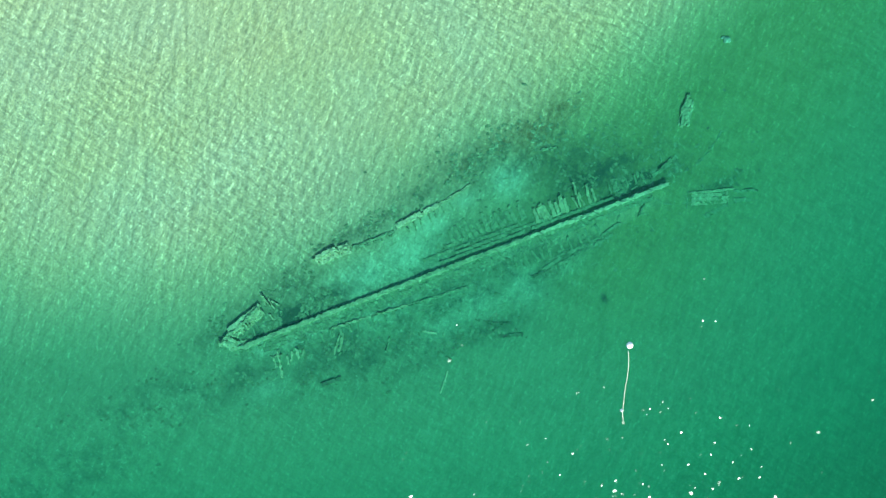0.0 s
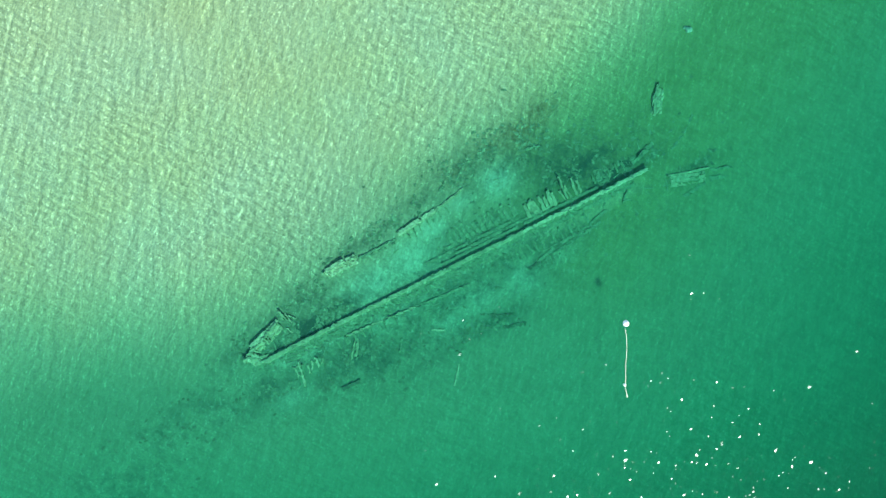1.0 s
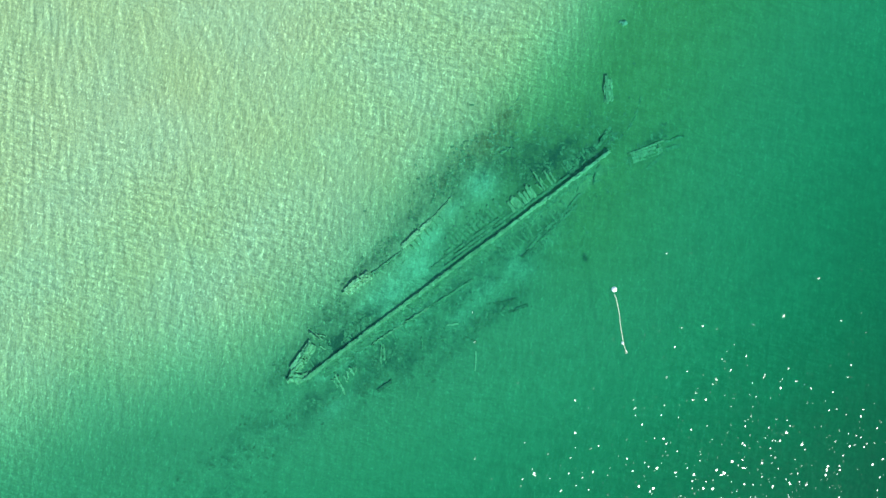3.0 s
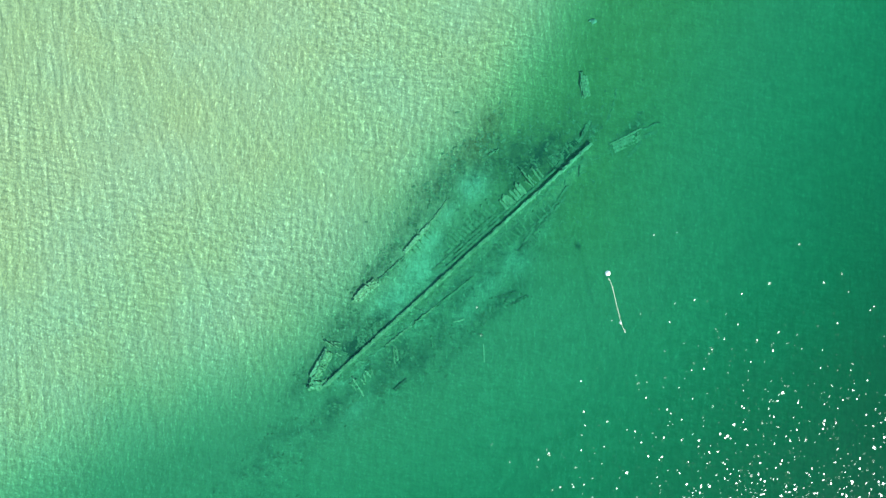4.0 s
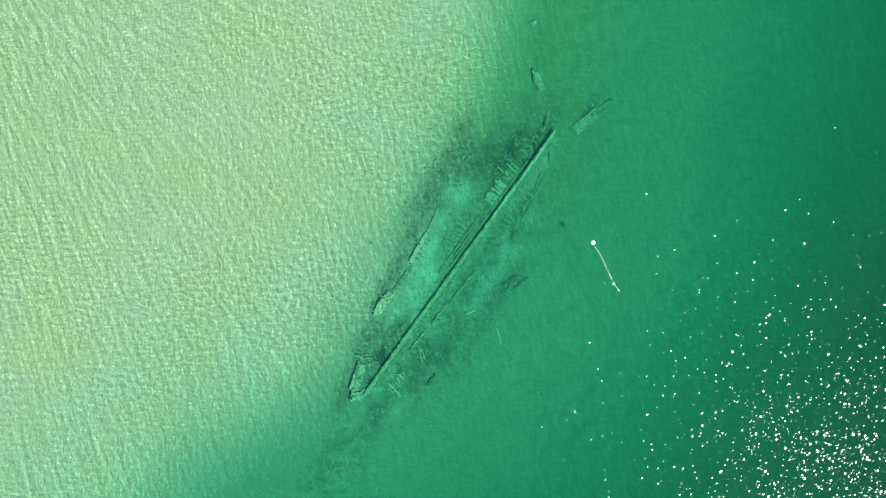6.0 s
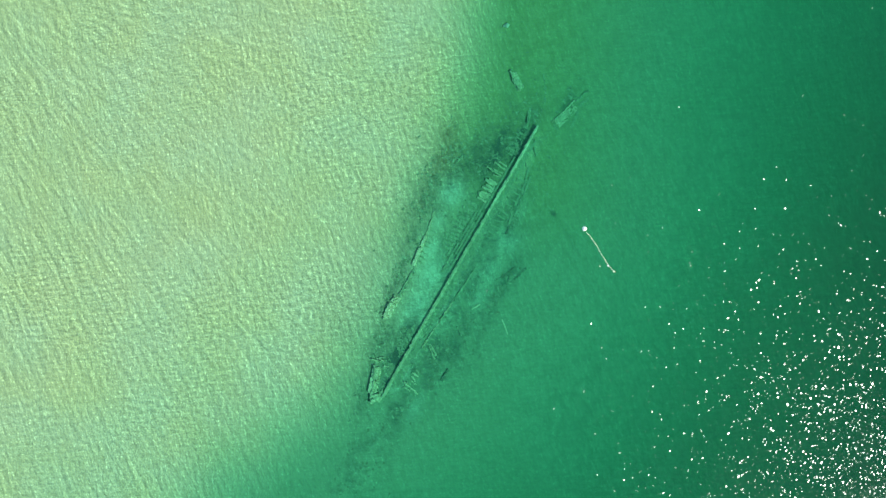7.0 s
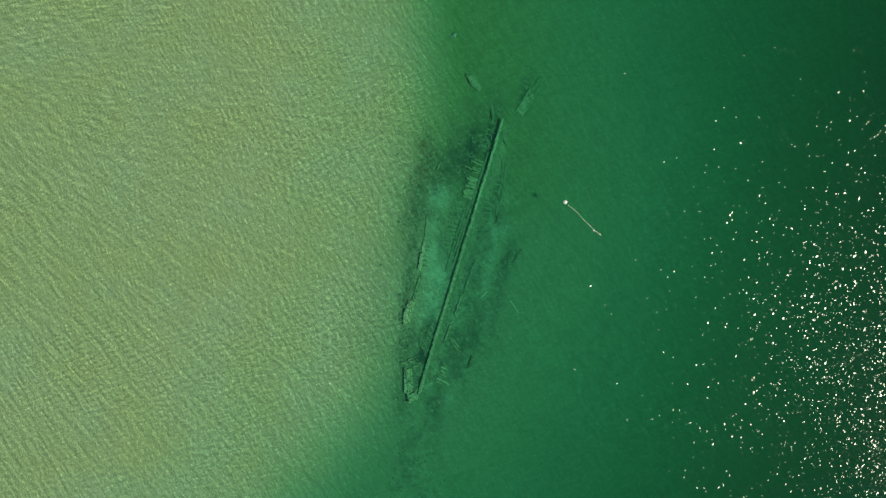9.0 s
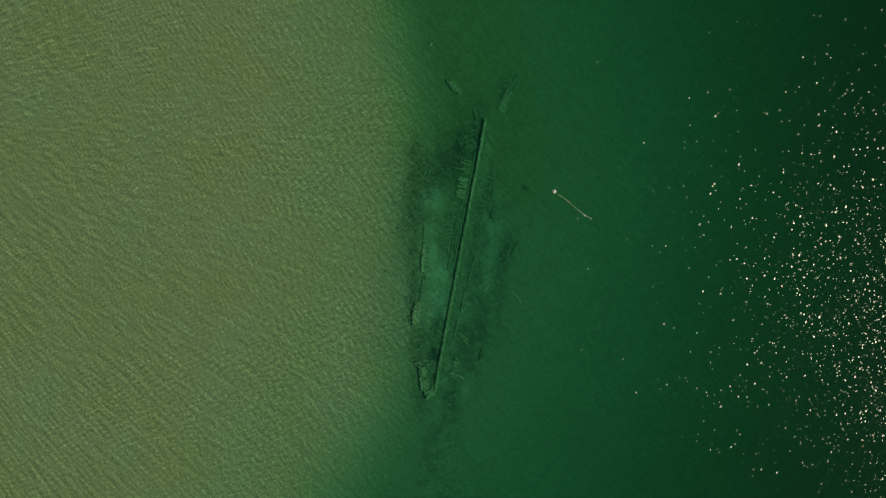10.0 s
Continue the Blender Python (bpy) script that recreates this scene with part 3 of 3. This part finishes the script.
piece = thing("hull_fragment", (22.92, 4.38), "flat panel of hull planks half covered by silt", "hull fragment", "fallen hull sides")
strakes(piece, [(21.05, 3.71), (22.92, 3.80), (24.85, 4.00)], 3, 0.30, 0.025, WOOD, 141, 0.0, 0.015, (2.2, 4.0))
add_timber("rail", piece, WOOD, [(21.00, 4.80), (23.02, 4.92), (25.00, 5.20)], 0.16, 0.10, seed=144, jag=0.03)
add_timber("rail", piece, MOSSY, [(25.04, 4.92), (26.05, 5.02), (27.16, 5.02)], 0.18, 0.09, seed=145, jag=0.04)
add_timber("plank", piece, MOSSY, [(24.85, 4.19), (26.54, 4.24)], 0.34, 0.04, seed=146)
add_timber("rib", piece, MOSSY, [(20.95, 5.06), (20.95, 3.32)], 0.14, 0.05, seed=147)
add_timber("rib", piece, MOSSY, [(24.56, 3.90), (22.44, 2.75)], 0.3, 0.03, seed=148)


def loose(name, points, w, h, material, label, category, seed, group="loose timbers", **how):
    mid = lines(points, 0.2)
    at = mid[len(mid) // 2][0]
    bm = timber(points, w, h, (at.x, at.y, bed(at.x, at.y)), seed=seed, **how)
    ob = part(name, bm, material, None)
    ob.location = (at.x, at.y, bed(at.x, at.y))
    return tagged(ob, label, category, group)


loose("timber", [(17.92, 6.21), (18.98, 6.98), (20.03, 7.99)], 0.28, 0.08, MOSSY, "short silted baulk lying past the keelson's end", "timber", 151)
loose("timber", [(18.49, 6.79), (19.55, 7.75)], 0.16, 0.25, MOSSY, "thin overgrown timber beside a baulk", "timber", 152)
loose("timber", [(-10.40, -11.56), (-9.58, -11.32), (-8.72, -11.03)], 0.3, 0.12, DARK, "dark rotten log lying in green silt", "timber", 153)
loose("timber", [(4.82, -7.46), (6.84, -7.32)], 0.24, 0.04, DARK, "dark rotten log among weed", "timber", 154)
loose("timber", [(2.70, -6.02), (4.24, -6.31), (5.83, -6.36)], 0.16, 0.05, DARK, "dark slender timber among weed", "timber", 155)
loose("timber", [(21.62, 7.13), (23.02, 8.62), (23.89, 10.11)], 0.16, 0.02, MOSSY, "long bent plank sunk in silt", "timber", 156)
loose("timber", [(-4.53, -7.37), (-4.82, -8.72)], 0.14, 0.12, MOSSY, "short overgrown stick in silt", "timber", 157)
loose("timber", [(16.66, 2.70), (17.24, 3.80)], 0.14, 0.12, MOSSY, "short overgrown stick beside the keelson", "timber", 158)
loose("timber", [(8.24, 8.33), (9.68, 8.62)], 0.16, 0.14, MOSSY, "short overgrown stick among weed", "timber", 159)


loose("pole", [(0.41, -10.40), (0.10, -11.45), (-0.25, -12.40)], 0.12, 0.06, PALE, "pale thin pole lying on green silt", "pole", 160, jag=0.02, bury=0.2)
loose("timber", [(-1.77, -7.00), (-0.58, -7.22)], 0.14, 0.06, PALE, "pale short stick among dark weed", "timber", 161, jag=0.02, bury=0.2)


def stone(at, size, seed):
    bm = bmesh.new()
    bmesh.ops.create_icosphere(bm, subdivisions=3, radius=size)
    for v in bm.verts:
        k = 1 + 0.35 * noise.noise(v.co * (1.3 / size) + Vector((seed, 0, 0)))
        v.co = Vector((v.co.x * k * 1.15, v.co.y * k * 0.9, v.co.z * k * 0.6))
    for f in bm.faces:
        f.smooth = True
    ob = part("stone", bm, STONE, None)
    ob.location = (at[0], at[1], bed(at[0], at[1]) + size * 0.25)
    return tagged(ob, "pale rounded stone on the lake bed", "stone", "stones")


stone((24.13, 17.77), 0.30, 3)
stone((23.79, 17.96), 0.16, 5)


def waterweed(count, seed):
    """Low cushions and rags of weed, thick where the weed beds are, thin over the litter."""
    r = random.Random(seed)
    verts, faces = [], []
    sites = [(q, 1.0) for q in WEEDS_AND_SHADE] + [(q, 0.8) for q in LITTER] * 2
    made = 0
    while made < count:
        (cx, cy, rx, ry, s), share = r.choice(sites)
        u, w = r.gauss(0, rx * 0.62), r.gauss(0, ry * 0.62)
        x, y = cx + u * 0.932 - w * 0.362, cy + u * 0.362 + w * 0.932
        if r.random() > s * share or swell(x, y, 1.6, 33) < -0.15 or blobs(x, y, POCKETS) > 0.3:
            continue
        z, made = bed(x, y), made + 1
        a, size = r.uniform(0, 6.283), r.uniform(0.05, 0.22)
        tall, long = r.uniform(0.01, 0.035), r.uniform(1.0, 2.2)
        k = len(verts)
        verts.append((x, y, z + tall))
        for ring, (q, h) in enumerate(((0.55, 0.75), (1.0, -0.6))):
            for j in range(6):
                b, d = a + j * 1.0472, size * q * r.uniform(0.6, 1.3)
                ex, ey = math.cos(b) * d * long, math.sin(b) * d
                verts.append((x + ex * math.cos(a) - ey * math.sin(a), y + ex * math.sin(a) + ey * math.cos(a), z + tall * h))
        for j in range(6):
            i = (j + 1) % 6
            faces += [(k, k + 1 + j, k + 1 + i), (k + 1 + j, k + 7 + j, k + 7 + i, k + 1 + i)]
    me = bpy.data.meshes.new("waterweed")
    me.from_pydata(verts, [], faces)
    me.polygons.foreach_set("use_smooth", [True] * len(faces))
    me.materials.append(WEED)
    return tagged(new("waterweed", me), "low dark cushions of waterweed round the wreck", "waterweed", kind="stuff")


waterweed(2200, 7)


def scraps(count, seed):
    """Splinters and short lath ends strewn over the silt in and round the hull."""
    r = random.Random(seed)
    verts, faces = [], []
    axis, out = KEEL_WAY, PORT
    for _ in range(count):
        p = Vector(KEEL[0]).lerp(Vector(KEEL[-1]), r.uniform(0.02, 1.03)) + out * r.gauss(0.3, 2.9)
        a = math.atan2(axis.y, axis.x) + r.choice((0, 0, math.pi / 2)) + r.gauss(0, 0.3)
        l, w, h = r.uniform(0.12, 0.42), r.uniform(0.04, 0.08), r.uniform(0.015, 0.04)
        u, v = Vector((math.cos(a), math.sin(a))) * l, Vector((-math.sin(a), math.cos(a))) * w
        k = len(verts)
        for du, dv in ((-1, -1), (1, -0.7), (1, 0.6), (-1, 1)):
            q = p + u * du * r.uniform(0.85, 1) + v * dv
            verts.append((q.x, q.y, bed(q.x, q.y) - 0.03))
        for du, dv in ((-0.97, -0.8), (0.97, -0.5), (0.97, 0.4), (-0.97, 0.8)):
            q = p + u * du + v * dv
            verts.append((q.x, q.y, bed(q.x, q.y) + h * r.uniform(0.6, 1.2)))
        faces += [(k + 3, k + 2, k + 1, k), (k + 4, k + 5, k + 6, k + 7)] + [(k + i, k + (i + 1) % 4, k + 4 + (i + 1) % 4, k + 4 + i) for i in range(4)]
    me = bpy.data.meshes.new("wood_scraps")
    me.from_pydata(verts, [], faces)
    me.materials.append(MOSSY)
    return tagged(new("wood_scraps", me), "overgrown wood splinters strewn over the silt round the wreck", "wood scraps", kind="stuff")


scraps(110, 17)


def lathe(profile, sides=28):
    bm = bmesh.new()
    rows = [[bm.verts.new((r * math.cos(2 * math.pi * k / sides), r * math.sin(2 * math.pi * k / sides), z)) for k in range(sides)] for r, z in profile]
    for a, b in zip(rows, rows[1:]):
        for k in range(sides):
            bm.faces.new((a[k], a[(k + 1) % sides], b[(k + 1) % sides], b[k])).smooth = True
    bm.faces.new(rows[0][::-1])
    bm.faces.new(rows[-1])
    return bm


def tube(points, radius, sides=8):
    """A round rope along a bent line."""
    p = [Vector(q) for q in points]
    bm = bmesh.new()
    rows = []
    for i, q in enumerate(p):
        way = (p[min(i + 1, len(p) - 1)] - p[max(i - 1, 0)]).normalized()
        s = way.cross(Vector((0, 0, 1))).normalized()
        u = s.cross(way)
        rows.append([bm.verts.new(q + (s * math.cos(2 * math.pi * k / sides) + u * math.sin(2 * math.pi * k / sides)) * radius) for k in range(sides)])
    for a, b in zip(rows, rows[1:]):
        for k in range(sides):
            bm.faces.new((a[k], a[(k + 1) % sides], b[(k + 1) % sides], b[k])).smooth = True
    bm.faces.new(rows[0][::-1])
    bm.faces.new(rows[-1])
    bmesh.ops.recalc_face_normals(bm, faces=bm.faces)
    return bm


# ---- mooring buoy with its floating pick-up line ----
bx, by = (15.05, -7.76)
buoy = thing("mooring_buoy", (bx, by, 0.0), "round white plastic mooring buoy with a blue band, floating", "buoy")
ball = lathe([(0.27 * math.sin(math.pi * i / 16) + 0.001, 0.12 - 0.27 * math.cos(math.pi * i / 16)) for i in range(17)])
ball = part("ball", ball, BUOY, buoy)
part("band", lathe([(0.268, 0.075), (0.276, 0.08), (0.276, 0.12), (0.268, 0.125)]), BAND, ball, "narrow blue band")
part("eye", tube([(0.05 * math.cos(a), 0, 0.40 + 0.05 * math.sin(a)) for a in [k * math.pi / 8 for k in range(17)]], 0.012), STEEL, ball, "steel lifting eye")
line = thing("pickup_line", (14.87, -10.88, 0.0), "pale floating rope trailing from a mooring buoy", "rope")
ox, oy = (14.87, -10.88)
run = lines([(14.96, -8.23), (14.99, -8.83), (14.94, -9.74), (14.87, -10.61), (14.76, -11.20), (14.67, -11.88), (14.55, -12.57), (14.46, -13.16), (14.48, -13.53), (14.55, -13.94)], 0.15)
rope = [(p.x - ox + 0.03 * math.sin(9 * t), p.y - oy + 0.03 * math.sin(14 * t), 0.03 + float(waves(p.x, p.y))) for p, t in run]
part("rope", tube(rope, 0.021), ROPE, line)
fx, fy = (14.44, -13.03)
small = thing("pickup_float", (fx, fy, 0.0), "small white float on a rope end", "float")
float_ball = part("ball", lathe([(0.13 * math.sin(math.pi * i / 12) + 0.001, 0.06 - 0.13 * math.cos(math.pi * i / 12)) for i in range(13)], 20), BUOY, small)
part("collar", lathe([(0.045, 0.17), (0.06, 0.175), (0.06, 0.215), (0.045, 0.22)], 14), STEEL, float_ball, "grey metal collar")
bm = tube([(0.06 * math.cos(a), 0.10 * math.sin(a), 0.03) for a in [k * math.pi / 9 for k in range(18)]], 0.025)
knot = part("end_loop", bm, ROPE, line, "spliced loop at the rope's end")
kx, ky = (14.55, -14.03)
knot.location = (kx - ox, ky - oy, 0.0)
